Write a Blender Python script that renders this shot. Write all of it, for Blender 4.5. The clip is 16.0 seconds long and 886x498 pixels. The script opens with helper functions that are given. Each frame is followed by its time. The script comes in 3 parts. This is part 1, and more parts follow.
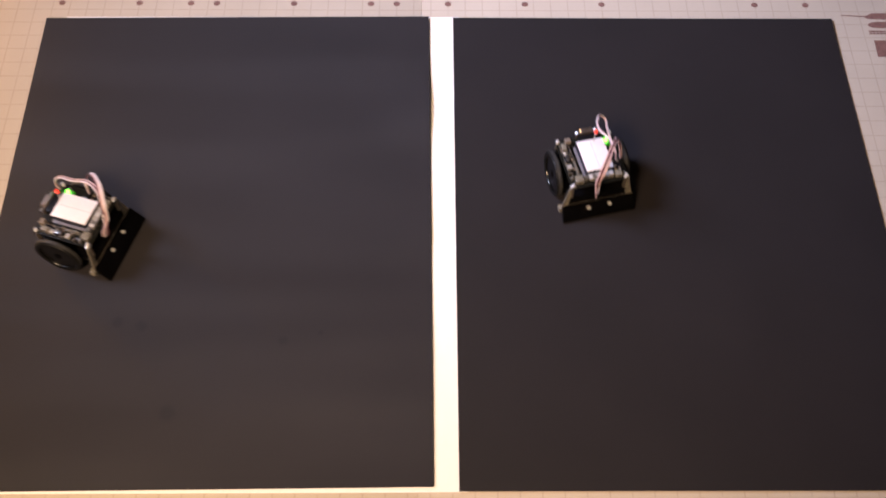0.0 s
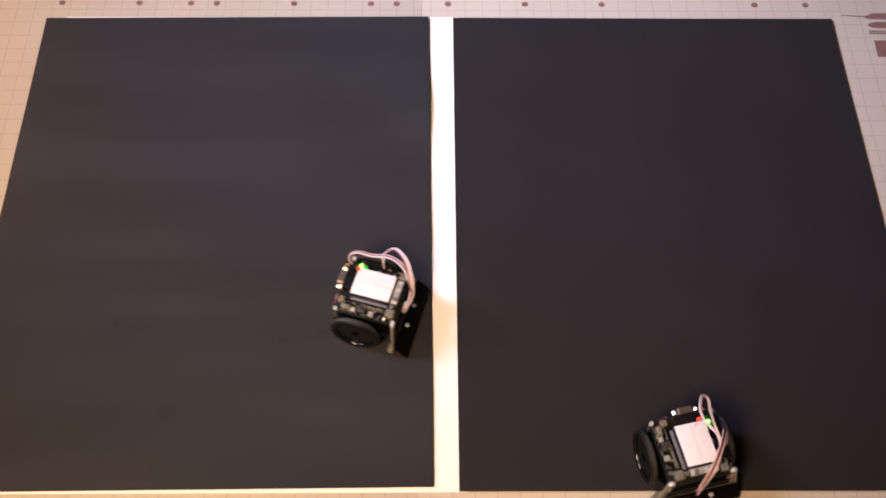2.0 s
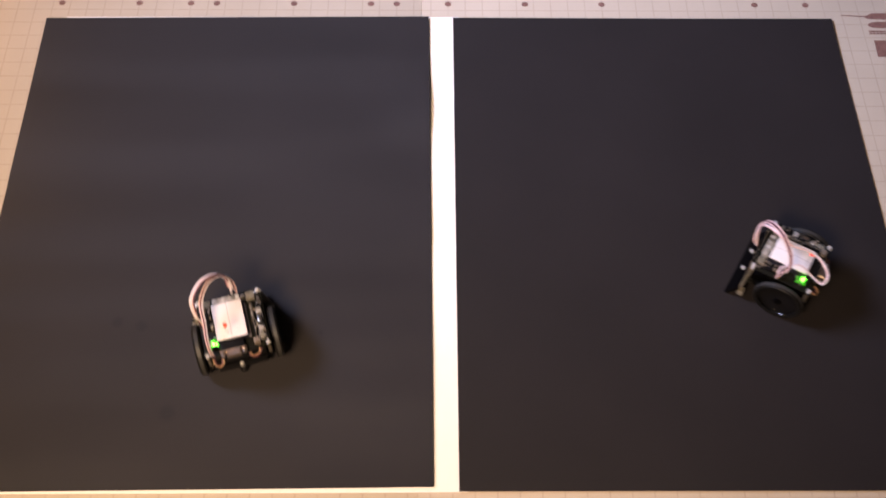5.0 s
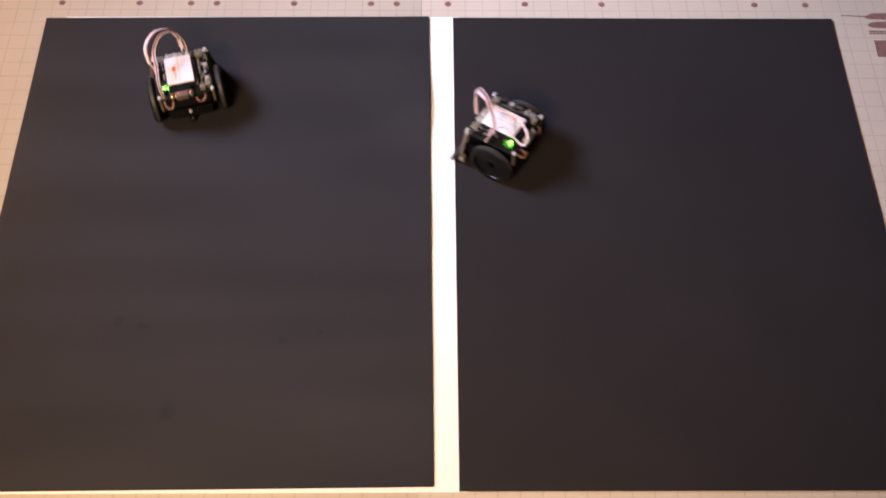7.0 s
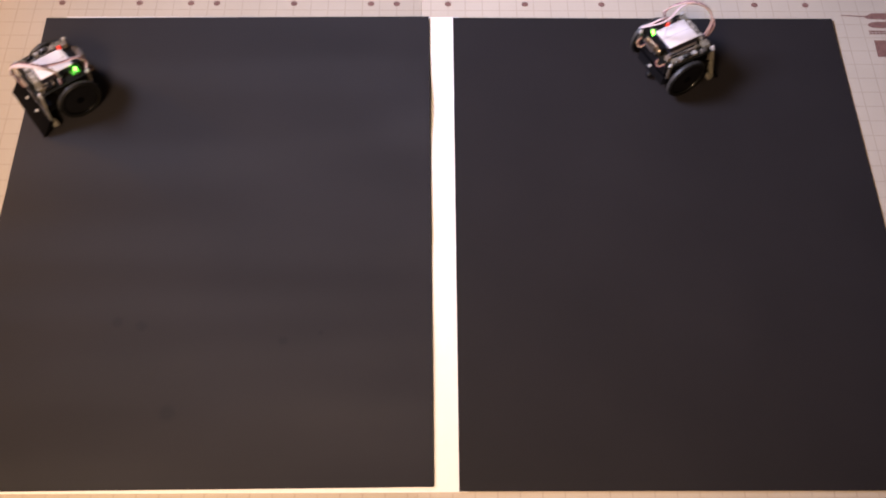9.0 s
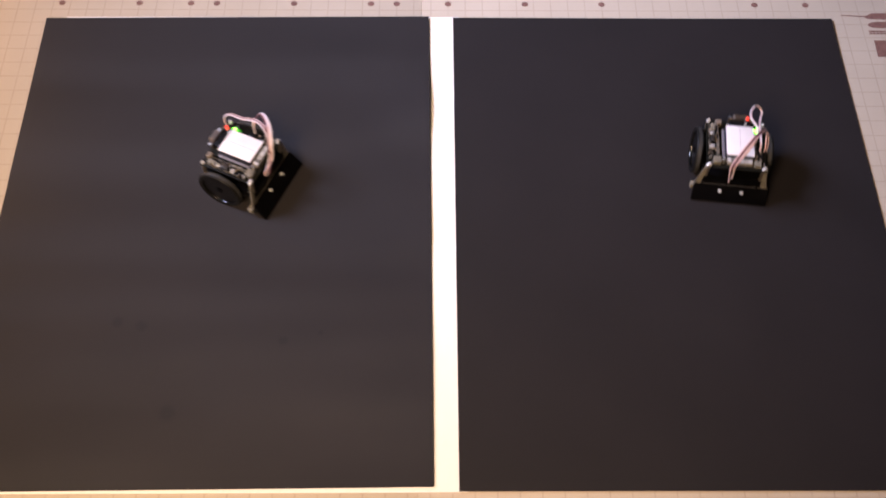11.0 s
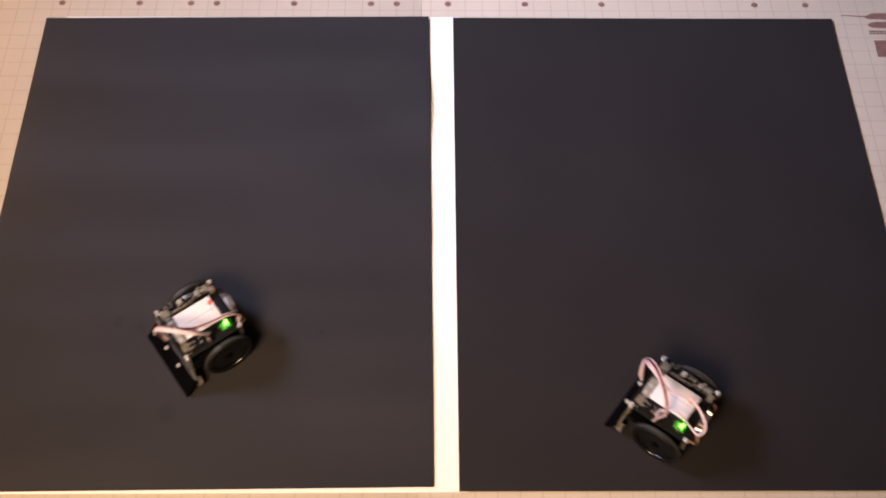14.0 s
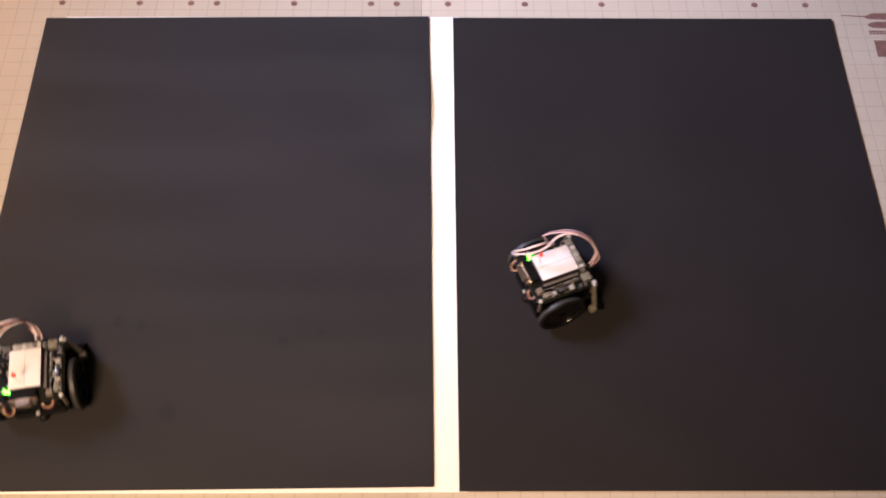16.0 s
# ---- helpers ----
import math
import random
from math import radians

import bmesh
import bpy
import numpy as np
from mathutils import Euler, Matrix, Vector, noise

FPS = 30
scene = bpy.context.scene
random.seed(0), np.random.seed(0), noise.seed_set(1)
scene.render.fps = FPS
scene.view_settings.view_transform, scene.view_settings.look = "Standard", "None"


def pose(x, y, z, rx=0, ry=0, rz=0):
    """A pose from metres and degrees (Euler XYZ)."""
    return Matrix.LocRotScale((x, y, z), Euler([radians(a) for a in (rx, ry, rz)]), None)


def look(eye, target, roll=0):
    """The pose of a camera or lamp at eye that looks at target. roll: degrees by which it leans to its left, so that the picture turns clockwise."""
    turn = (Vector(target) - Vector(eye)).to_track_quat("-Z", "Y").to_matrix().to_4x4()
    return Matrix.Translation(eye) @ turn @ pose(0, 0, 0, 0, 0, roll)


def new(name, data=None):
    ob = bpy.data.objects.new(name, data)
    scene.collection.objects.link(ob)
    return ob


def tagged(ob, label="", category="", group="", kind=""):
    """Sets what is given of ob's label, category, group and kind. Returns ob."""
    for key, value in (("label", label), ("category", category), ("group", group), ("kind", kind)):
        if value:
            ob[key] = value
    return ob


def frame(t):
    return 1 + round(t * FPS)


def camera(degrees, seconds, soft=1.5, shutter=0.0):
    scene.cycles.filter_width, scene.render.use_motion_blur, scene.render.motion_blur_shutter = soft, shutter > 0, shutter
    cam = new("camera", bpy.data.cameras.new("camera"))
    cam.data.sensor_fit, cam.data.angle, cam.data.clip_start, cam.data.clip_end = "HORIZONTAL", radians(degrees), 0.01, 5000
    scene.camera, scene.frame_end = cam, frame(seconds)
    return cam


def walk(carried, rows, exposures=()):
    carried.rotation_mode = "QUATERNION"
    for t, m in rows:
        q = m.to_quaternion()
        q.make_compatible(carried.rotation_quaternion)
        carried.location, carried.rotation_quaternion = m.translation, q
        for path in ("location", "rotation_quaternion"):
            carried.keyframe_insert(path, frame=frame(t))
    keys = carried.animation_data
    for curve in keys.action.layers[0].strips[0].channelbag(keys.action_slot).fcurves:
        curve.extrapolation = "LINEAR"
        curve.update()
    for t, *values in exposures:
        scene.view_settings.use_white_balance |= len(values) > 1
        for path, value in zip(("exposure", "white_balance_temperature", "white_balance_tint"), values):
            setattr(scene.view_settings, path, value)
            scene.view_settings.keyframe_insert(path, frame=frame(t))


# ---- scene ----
IN = 0.0254

# the camera stands still on a tripod over the near edge of the table
TILT, PAN, ROLL = 59.42, 1.215, 1.094
cam = camera(45.74, 16.0, soft=1.85, shutter=0.65)
EYE = (Matrix.Translation((0.0, -0.3697, 1.1596)) @ pose(0, 0, 0, 0, 0, -PAN) @ pose(0, 0, 0, 90 - TILT)
       @ pose(0, 0, 0, 0, 0, ROLL))
walk(cam, [(0.0, EYE), (16.0, EYE)])
scene.view_settings.exposure = 0.17

# ---- light: two room lamps overhead, a warm one and a cooler one ----
world = bpy.data.worlds.new("world")
world.use_nodes = True
world.node_tree.nodes["Background"].inputs[0].default_value = (0.9, 0.8, 0.72, 1)
world.node_tree.nodes["Background"].inputs[1].default_value = 0.055
scene.world = world


def area_lamp(name, eye, target, size, power, colour):
    data = bpy.data.lights.new(name, "AREA")
    data.shape, data.size, data.energy, data.color = "DISK", size, power, colour
    ob = new(name, data)
    ob.matrix_basis = look(eye, target)
    return ob


def spot_lamp(name, eye, target, radius, power, colour, cone):
    data = bpy.data.lights.new(name, "SPOT")
    data.shadow_soft_size, data.energy, data.color = radius, power, colour
    data.spot_size, data.spot_blend = radians(cone), 1.0
    ob = new(name, data)
    ob.matrix_basis = look(eye, target)
    return ob


spot_lamp("cool_lamp", (-1.55, 0.84, 1.78), (0.72, 0.89, 0), 0.45, 585, (0.655, 0.685, 1.0), 52.5)
spot_lamp("warm_lamp", (-0.56, -0.88, 1.45), (-0.25, 0.12, 0), 0.26, 208, (1.0, 0.68, 0.43), 72)
area_lamp("side_lamp", (-1.02, 0.82, 0.26), (-0.66, 0.60, 0), 0.10, 1.7, (1.0, 0.5, 0.12))


# ---- materials ----
class Nodes:
    """A small helper to lay out a node material."""

    def __init__(self, name, rough=0.5, metal=0.0, spec=0.5):
        self.mat = bpy.data.materials.new(name)
        self.mat.use_nodes = True
        self.tree = self.mat.node_tree
        self.bsdf = self.tree.nodes["Principled BSDF"]
        self.bsdf.inputs["Roughness"].default_value = rough
        self.bsdf.inputs["Metallic"].default_value = metal
        self.bsdf.inputs["Specular IOR Level"].default_value = spec
        self.coord = self.add("ShaderNodeTexCoord").outputs["Object"]

    def add(self, kind):
        return self.tree.nodes.new(kind)

    def join(self, a, b):
        self.tree.links.new(a, b)

    def noise(self, scale, detail=4.0, rough=0.55, stretch=(1, 1, 1)):
        m = self.add("ShaderNodeMapping")
        m.inputs["Scale"].default_value = stretch
        self.join(self.coord, m.inputs["Vector"])
        n = self.add("ShaderNodeTexNoise")
        n.inputs["Scale"].default_value, n.inputs["Detail"].default_value = scale, detail
        n.inputs["Roughness"].default_value = rough
        self.join(m.outputs[0], n.inputs["Vector"])
        return n.outputs["Fac"]

    def ramp(self, fac, stops):
        r = self.add("ShaderNodeValToRGB")
        el = r.color_ramp.elements
        while len(el) < len(stops):
            el.new(0.5)
        for e, (p, c) in zip(el, stops):
            e.position, e.color = p, (*c, 1)
        self.join(fac, r.inputs[0])
        return r.outputs[0]

    def math(self, op, a, b=None, c=None):
        n = self.add("ShaderNodeMath")
        n.operation = op
        for i, v in enumerate((a, b, c)):
            if v is None:
                continue
            if isinstance(v, (int, float)):
                n.inputs[i].default_value = v
            else:
                self.join(v, n.inputs[i])
        return n.outputs[0]

    def mix(self, fac, a, b, blend="MIX"):
        n = self.add("ShaderNodeMix")
        n.data_type, n.blend_type = "RGBA", blend
        for s, v in ((n.inputs[0], fac), (n.inputs[6], a), (n.inputs[7], b)):
            if isinstance(v, (int, float)):
                s.default_value = v
            elif isinstance(v, tuple):
                s.default_value = (*v, 1)
            else:
                self.join(v, s)
        return n.outputs[2]

    def colour(self, out):
        self.join(out, self.bsdf.inputs["Base Color"])

    def rough(self, out):
        self.join(out, self.bsdf.inputs["Roughness"])

    def bump(self, height, strength=0.2, distance=0.001):
        b = self.add("ShaderNodeBump")
        b.inputs["Strength"].default_value, b.inputs["Distance"].default_value = strength, distance
        self.join(height, b.inputs["Height"])
        self.join(b.outputs[0], self.bsdf.inputs["Normal"])


def simple(name, dark, light, scale=300.0, rough=0.5, metal=0.0, bump=0.1, spec=0.5, span=0.12):
    """A surface with fine grain and a coarser mottle between two colours."""
    m = Nodes(name, rough, metal, spec)
    mix = m.math("ADD", m.math("MULTIPLY", m.noise(scale), 0.6), m.math("MULTIPLY", m.noise(scale / 7), 0.4))
    m.colour(m.ramp(mix, [(0.35, dark), (0.65, light)]))
    m.rough(m.math("MULTIPLY_ADD", mix, span, rough - span / 2))
    m.bump(mix, bump, 0.0003)
    return m.mat


def poster_material(name, dark, light, rough, spots=(), spec=0.2, wave=0.0):
    """Matt poster paper with faint fibres, long waves and scuffs."""
    m = Nodes(name, rough, 0.0, spec)
    fibre, cloud = m.noise(900, 3), m.noise(7, 4)
    c = m.ramp(m.math("ADD", m.math("MULTIPLY", fibre, 0.4), m.math("MULTIPLY", cloud, 0.6)), [(0.3, dark), (0.7, light)])
    xyz = m.add("ShaderNodeSeparateXYZ")
    m.join(m.coord, xyz.inputs[0])
    for x, y, r in spots:
        dx, dy = m.math("SUBTRACT", xyz.outputs[0], x), m.math("SUBTRACT", xyz.outputs[1], y)
        d = m.math("SQRT", m.math("ADD", m.math("MULTIPLY", dx, dx), m.math("MULTIPLY", dy, dy)))
        edge = m.math("MULTIPLY_ADD", m.noise(160), r * 0.8, -r * 0.4)
        blob = m.add("ShaderNodeMapRange")
        blob.interpolation_type = "SMOOTHSTEP"
        m.join(m.math("ADD", d, edge), blob.inputs[0])
        for i, v in ((1, r * 0.4), (2, r * 1.2), (3, 0.6), (4, 0.0)):
            blob.inputs[i].default_value = v
        c = m.mix(blob.outputs[0], c, tuple(v * 0.45 for v in dark))
    m.colour(c)
    m.rough(m.math("MULTIPLY_ADD", m.noise(5), 0.06, rough - 0.03))
    m.bump(fibre, 0.12, 0.0002)
    if wave:
        # long soft ripples across the sheet
        b = m.add("ShaderNodeBump")
        b.inputs["Strength"].default_value, b.inputs["Distance"].default_value = 1.0, wave
        m.join(m.noise(7.5, 1.0, 0.4, (0.14, 1, 1)), b.inputs["Height"])
        m.join(b.outputs[0], m.bsdf.inputs["Normal"].links[0].from_node.inputs["Normal"])
    return m.mat


def mat_material():
    """Cream cardboard with a printed one-inch grid of thin brown lines."""
    m = Nodes("printed_cardboard", 0.6, 0.0, 0.35)
    xyz = m.add("ShaderNodeSeparateXYZ")
    m.join(m.coord, xyz.inputs[0])
    lines = []
    for axis, shift in ((0, 0.0), (1, 0.0)):
        u = m.math("MULTIPLY_ADD", xyz.outputs[axis], 1 / IN, shift + 200.0)
        d = m.math("ABSOLUTE", m.math("SUBTRACT", m.math("FRACT", u), 0.5))
        r = m.add("ShaderNodeMapRange")
        m.join(d, r.inputs[0])
        for i, v in ((1, 0.018), (2, 0.045), (3, 1.0), (4, 0.0)):
            r.inputs[i].default_value = v
        lines.append(r.outputs[0])
    line = m.math("MULTIPLY", m.math("MAXIMUM", *lines), m.math("MULTIPLY_ADD", m.noise(60), 0.70, 0.02))
    base = m.ramp(m.math("ADD", m.math("MULTIPLY", m.noise(500, 3), 0.35), m.math("MULTIPLY", m.noise(9), 0.65)),
                  [(0.3, (0.424, 0.366, 0.292)), (0.7, (0.480, 0.420, 0.340))])
    m.colour(m.mix(line, base, (0.29, 0.22, 0.165)))
    m.bump(m.noise(400), 0.08, 0.0003)
    return m.mat


def glow(name, colour, strength, base):
    m = Nodes(name, 0.25)
    m.bsdf.inputs["Base Color"].default_value = (*base, 1)
    m.bsdf.inputs["Emission Color"].default_value = (*colour, 1)
    m.bsdf.inputs["Emission Strength"].default_value = strength
    return m.mat


BLACK_PAPER = poster_material("black_poster_paper", (0.0122, 0.0106, 0.0115), (0.0172, 0.0149, 0.0160), 0.60, spec=0.24)
BLACK_PAPER_SCUFFED = poster_material("scuffed_black_poster_paper", (0.0128, 0.0111, 0.0121), (0.0180, 0.0157, 0.0170), 0.58,
                                      ((-0.3845, 0.211, 0.008), (-0.3547, 0.2056, 0.009), (-0.181, 0.1834, 0.007),
                                       (-0.1356, 0.194, 0.004), (-0.3112, 0.0922, 0.012)), 0.40, 0.011)
WHITE_PAPER = poster_material("white_poster_paper", (0.80, 0.79, 0.77), (0.86, 0.85, 0.83), 0.55)
CARDBOARD = mat_material()
BROWN_INK = simple("brown_ink", (0.12, 0.06, 0.05), (0.21, 0.11, 0.09), 220, 0.6)
WOOD = simple("table_wood", (0.16, 0.09, 0.05), (0.28, 0.17, 0.10), 60, 0.45)
PLASTER = simple("wall_paint", (0.72, 0.69, 0.65), (0.79, 0.76, 0.72), 30, 0.8)
CEILING_PAINT = simple("ceiling_paint", (0.74, 0.72, 0.69), (0.80, 0.78, 0.75), 30, 0.85)
CARPET = simple("carpet", (0.28, 0.25, 0.22), (0.40, 0.36, 0.32), 120, 0.95)
RUBBER = simple("tyre_rubber", (0.004, 0.004, 0.004), (0.009, 0.0088, 0.0085), 500, 0.48, 0.0, 0.1, 0.14)
LEDGE = simple("lavender_grey_plastic", (0.13, 0.125, 0.15), (0.20, 0.19, 0.22), 900, 0.3)
NAVY = simple("navy_plastic", (0.010, 0.010, 0.018), (0.018, 0.018, 0.030), 700, 0.28, 0.0, 0.05, 0.4)
BLACK_PLASTIC = simple("black_plastic", (0.0025, 0.0025, 0.0032), (0.007, 0.0066, 0.0075), 700, 0.42, 0.0, 0.1, 0.2)
BLACK_METAL = simple("black_anodised_metal", (0.0008, 0.0008, 0.0011), (0.0025, 0.0023, 0.0027), 600, 0.36, 0.0, 0.1, 0.06)
GLOSS_BLACK = simple("glossy_dark_metal", (0.022, 0.022, 0.022), (0.04, 0.04, 0.04), 900, 0.15, 0.9, 0.03, 0.5, 0.04)
STEEL = simple("steel", (0.50, 0.48, 0.45), (0.68, 0.66, 0.63), 900, 0.28, 1.0)
BRASS = simple("dull_nickel", (0.36, 0.31, 0.24), (0.56, 0.50, 0.41), 700, 0.33, 0.9)
OLIVE = simple("olive_component", (0.036, 0.034, 0.030), (0.17, 0.158, 0.135), 420, 0.4)
KHAKI = simple("khaki_component", (0.10, 0.093, 0.072), (0.24, 0.222, 0.178), 420, 0.38)
NICKEL = simple("warm_nickel", (0.60, 0.48, 0.38), (0.76, 0.63, 0.51), 700, 0.34, 1.0)
# tyre rubber painted lighter, as the lamps make the tread look
TREAD = simple("lit_tread_rubber", (0.020, 0.020, 0.019), (0.040, 0.039, 0.038), 400, 0.5, 0.0, 0.2, 0.4)
PALE_BLOCK = simple("pale_grey_socket_plastic", (0.24, 0.23, 0.215), (0.36, 0.345, 0.325), 500, 0.42)
GREY_PLASTIC = simple("grey_plastic", (0.34, 0.33, 0.32), (0.46, 0.45, 0.44), 900, 0.45)
WHITE_PLASTIC = simple("white_plastic", (0.70, 0.675, 0.715), (0.78, 0.755, 0.79), 900, 0.40)
GROOVE = simple("grey_groove", (0.40, 0.38, 0.41), (0.50, 0.48, 0.51), 900, 0.6)
CIRCUIT = simple("circuit_board", (0.004, 0.0045, 0.004), (0.012, 0.012, 0.009), 400, 0.45, 0.0, 0.1, 0.12)
SOLDER = simple("solder", (0.42, 0.41, 0.38), (0.60, 0.58, 0.54), 900, 0.3, 0.9)
TAN = simple("tan_component", (0.12, 0.098, 0.078), (0.25, 0.21, 0.17), 700, 0.4)
WIRE_WHITE = simple("white_wire", (0.58, 0.51, 0.56), (0.70, 0.63, 0.68), 900, 0.45)
WIRE_BLACK = simple("dark_wire", (0.075, 0.022, 0.035), (0.12, 0.04, 0.055), 900, 0.45)
WIRE_PINK = simple("pink_wire", (0.63, 0.45, 0.46), (0.75, 0.55, 0.57), 900, 0.45)
BRIGHT = simple("bright_nickel", (0.78, 0.78, 0.79), (0.90, 0.90, 0.91), 900, 0.20, 0.55)
WIRE_ORANGE = simple("orange_wire", (0.30, 0.18, 0.10), (0.42, 0.27, 0.16), 900, 0.45)
GREEN_LIGHT = glow("green_light", (0.20, 1.0, 0.07), 10.0, (0.1, 0.6, 0.1))
# weak emission painted as the halo round the green light
GREEN_HALO = glow("green_halo", (0.06, 1.0, 0.02), 0.32, (0.05, 0.18, 0.03))
RED_LIGHT = glow("red_light", (1.0, 0.03, 0.02), 0.9, (0.6, 0.08, 0.05))


# ---- mesh helpers ----
def box_bm(x0, x1, y0, y1, z0, z1, bevel=0.0, bm=None):
    own = bmesh.new()
    bmesh.ops.create_cube(own, size=1)
    for v in own.verts:
        v.co = Vector(((x0 + x1) / 2 + v.co.x * (x1 - x0), (y0 + y1) / 2 + v.co.y * (y1 - y0), (z0 + z1) / 2 + v.co.z * (z1 - z0)))
    if bevel:
        bmesh.ops.bevel(own, geom=own.edges[:], offset=bevel, segments=2, affect="EDGES", profile=0.6)
    return merge(bm, own)


def merge(bm, own):
    if bm is None:
        return own
    me = bpy.data.meshes.new("tmp")
    own.to_mesh(me)
    own.free()
    bm.from_mesh(me)
    bpy.data.meshes.remove(me)
    return bm


def rod_bm(a, b, r, sides=14, r2=None, bm=None, bevel=0.0):
    a, b = Vector(a), Vector(b)
    own = bmesh.new()
    bmesh.ops.create_cone(own, cap_ends=True, segments=sides, radius1=r, radius2=r if r2 is None else r2, depth=(b - a).length)
    if bevel:
        rim = [e for e in own.edges if len({round(v.co.z, 6) for v in e.verts}) == 1]
        bmesh.ops.bevel(own, geom=rim, offset=bevel, segments=2, affect="EDGES")
    turn = (b - a).to_track_quat("Z", "Y").to_matrix().to_4x4()
    bmesh.ops.transform(own, matrix=Matrix.Translation((a + b) / 2) @ turn, verts=own.verts)
    return merge(bm, own)


def lathe_bm(profile, sides=48):
    """Turns (radius, y) pairs round the y axis."""
    bm = bmesh.new()
    rings = []
    for r, y in profile:
        rings.append([bm.verts.new((r * math.cos(a), y, r * math.sin(a))) for a in (2 * math.pi * i / sides for i in range(sides))])
    for p, q in zip(rings, rings[1:] + rings[:1]):
        for i in range(sides):
            bm.faces.new((p[i], p[(i + 1) % sides], q[(i + 1) % sides], q[i]))
    bmesh.ops.recalc_face_normals(bm, faces=bm.faces)
    return bm


def curve_points(ctrl, n):
    """Points on a smooth line through the control points."""
    pts, c = [], [Vector(p) for p in ctrl]
    c = [2 * c[0] - c[1], *c, 2 * c[-1] - c[-2]]
    for i in range(1, len(c) - 2):
        for k in range(n):
            t = k / n
            a, b, d, e = c[i - 1:i + 3]
            pts.append(0.5 * (2 * b + (d - a) * t + (2 * a - 5 * b + 4 * d - e) * t * t + (3 * b - a - 3 * d + e) * t ** 3))
    return pts + [c[-2]]


def tube_bm(pts, r, sides=7, offset=(), flat=Vector((0, 0, 1))):
    """A round wire along the points, shifted sideways within its ribbon."""
    bm, rings, side0 = bmesh.new(), [], None
    for i, p in enumerate(pts):
        way = (pts[min(i + 1, len(pts) - 1)] - pts[max(i - 1, 0)]).normalized()
        side = flat.cross(way)
        side = side.normalized() if side.length > 0.05 else (side0 or Vector((1, 0, 0)))
        side0, up = side, way.cross(side).normalized()
        c = p + side * (offset[i] if offset else 0)
        rings.append([bm.verts.new(c + r * (math.cos(a) * side + math.sin(a) * up)) for a in (2 * math.pi * k / sides for k in range(sides))])
    for p, q in zip(rings, rings[1:]):
        for i in range(sides):
            bm.faces.new((p[i], p[(i + 1) % sides], q[(i + 1) % sides], q[i]))
    bm.faces.new(rings[0][::-1])
    bm.faces.new(rings[-1])
    return bm


def mesh_object(name, bm, material, smooth=35):
    me = bpy.data.meshes.new(name)
    bmesh.ops.recalc_face_normals(bm, faces=bm.faces)
    bm.to_mesh(me)
    bm.free()
    me.materials.append(material)
    if smooth:
        me.shade_smooth()
        me.set_sharp_from_angle(angle=radians(smooth))
    return new(name, me)


def part(name, bm, material, parent, label="", smooth=35):
    ob = mesh_object(name, bm, material, smooth)
    ob.parent = parent
    return tagged(ob, label)


# ---- the room round the table, plain and closed; unseen, pale to bounce light ----
def room():
    def slab(name, x0, x1, y0, y1, z0, z1, mat):
        return tagged(mesh_object(name, box_bm(x0, x1, y0, y1, z0, z1), mat, 0), kind="structure")
    tagged(slab("floor", -3, 3, -2.5, 3, -0.85, -0.75, CARPET), "beige carpeted floor of the room under the table")
    tagged(slab("ceiling", -3, 3, -2.5, 3, 2.0, 2.1, CEILING_PAINT), "plain white painted ceiling of the room")
    for name, b in (("wall_north", (-3, 3, 3, 3.1)), ("wall_south", (-3, 3, -2.6, -2.5)),
                    ("wall_west", (-3.1, -3, -2.6, 3.1)), ("wall_east", (3, 3.1, -2.6, 3.1))):
        tagged(slab(name, *b, -0.85, 2.1, PLASTER), "plain cream painted wall of the room")
    table = tagged(new("table"), "brown wooden table under the cutting board", "table")
    table.location = (0, 0.36, -0.75)
    part("tabletop", box_bm(-0.95, 0.95, -0.56, 0.56, 0.71, 0.744, 0.004), WOOD, table)
    for sx in (-1, 1):
        for sy in (-1, 1):
            part("leg", box_bm(sx * 0.88 - 0.03, sx * 0.88 + 0.03, sy * 0.48 - 0.03, sy * 0.48 + 0.03, 0, 0.71, 0.004), WOOD, table)


room()


# ---- cutting board with its printed marks ----
def disc_bm(x, y, rx, ry, z0, z1, sides=24, turn=0.0):
    bm = bmesh.new()
    bmesh.ops.create_cone(bm, cap_ends=True, segments=sides, radius1=1, radius2=1, depth=z1 - z0)
    m = pose(x, y, (z0 + z1) / 2, 0, 0, turn) @ Matrix.Diagonal((rx, ry, 1, 1))
    bmesh.ops.transform(bm, matrix=m, verts=bm.verts)
    return bm


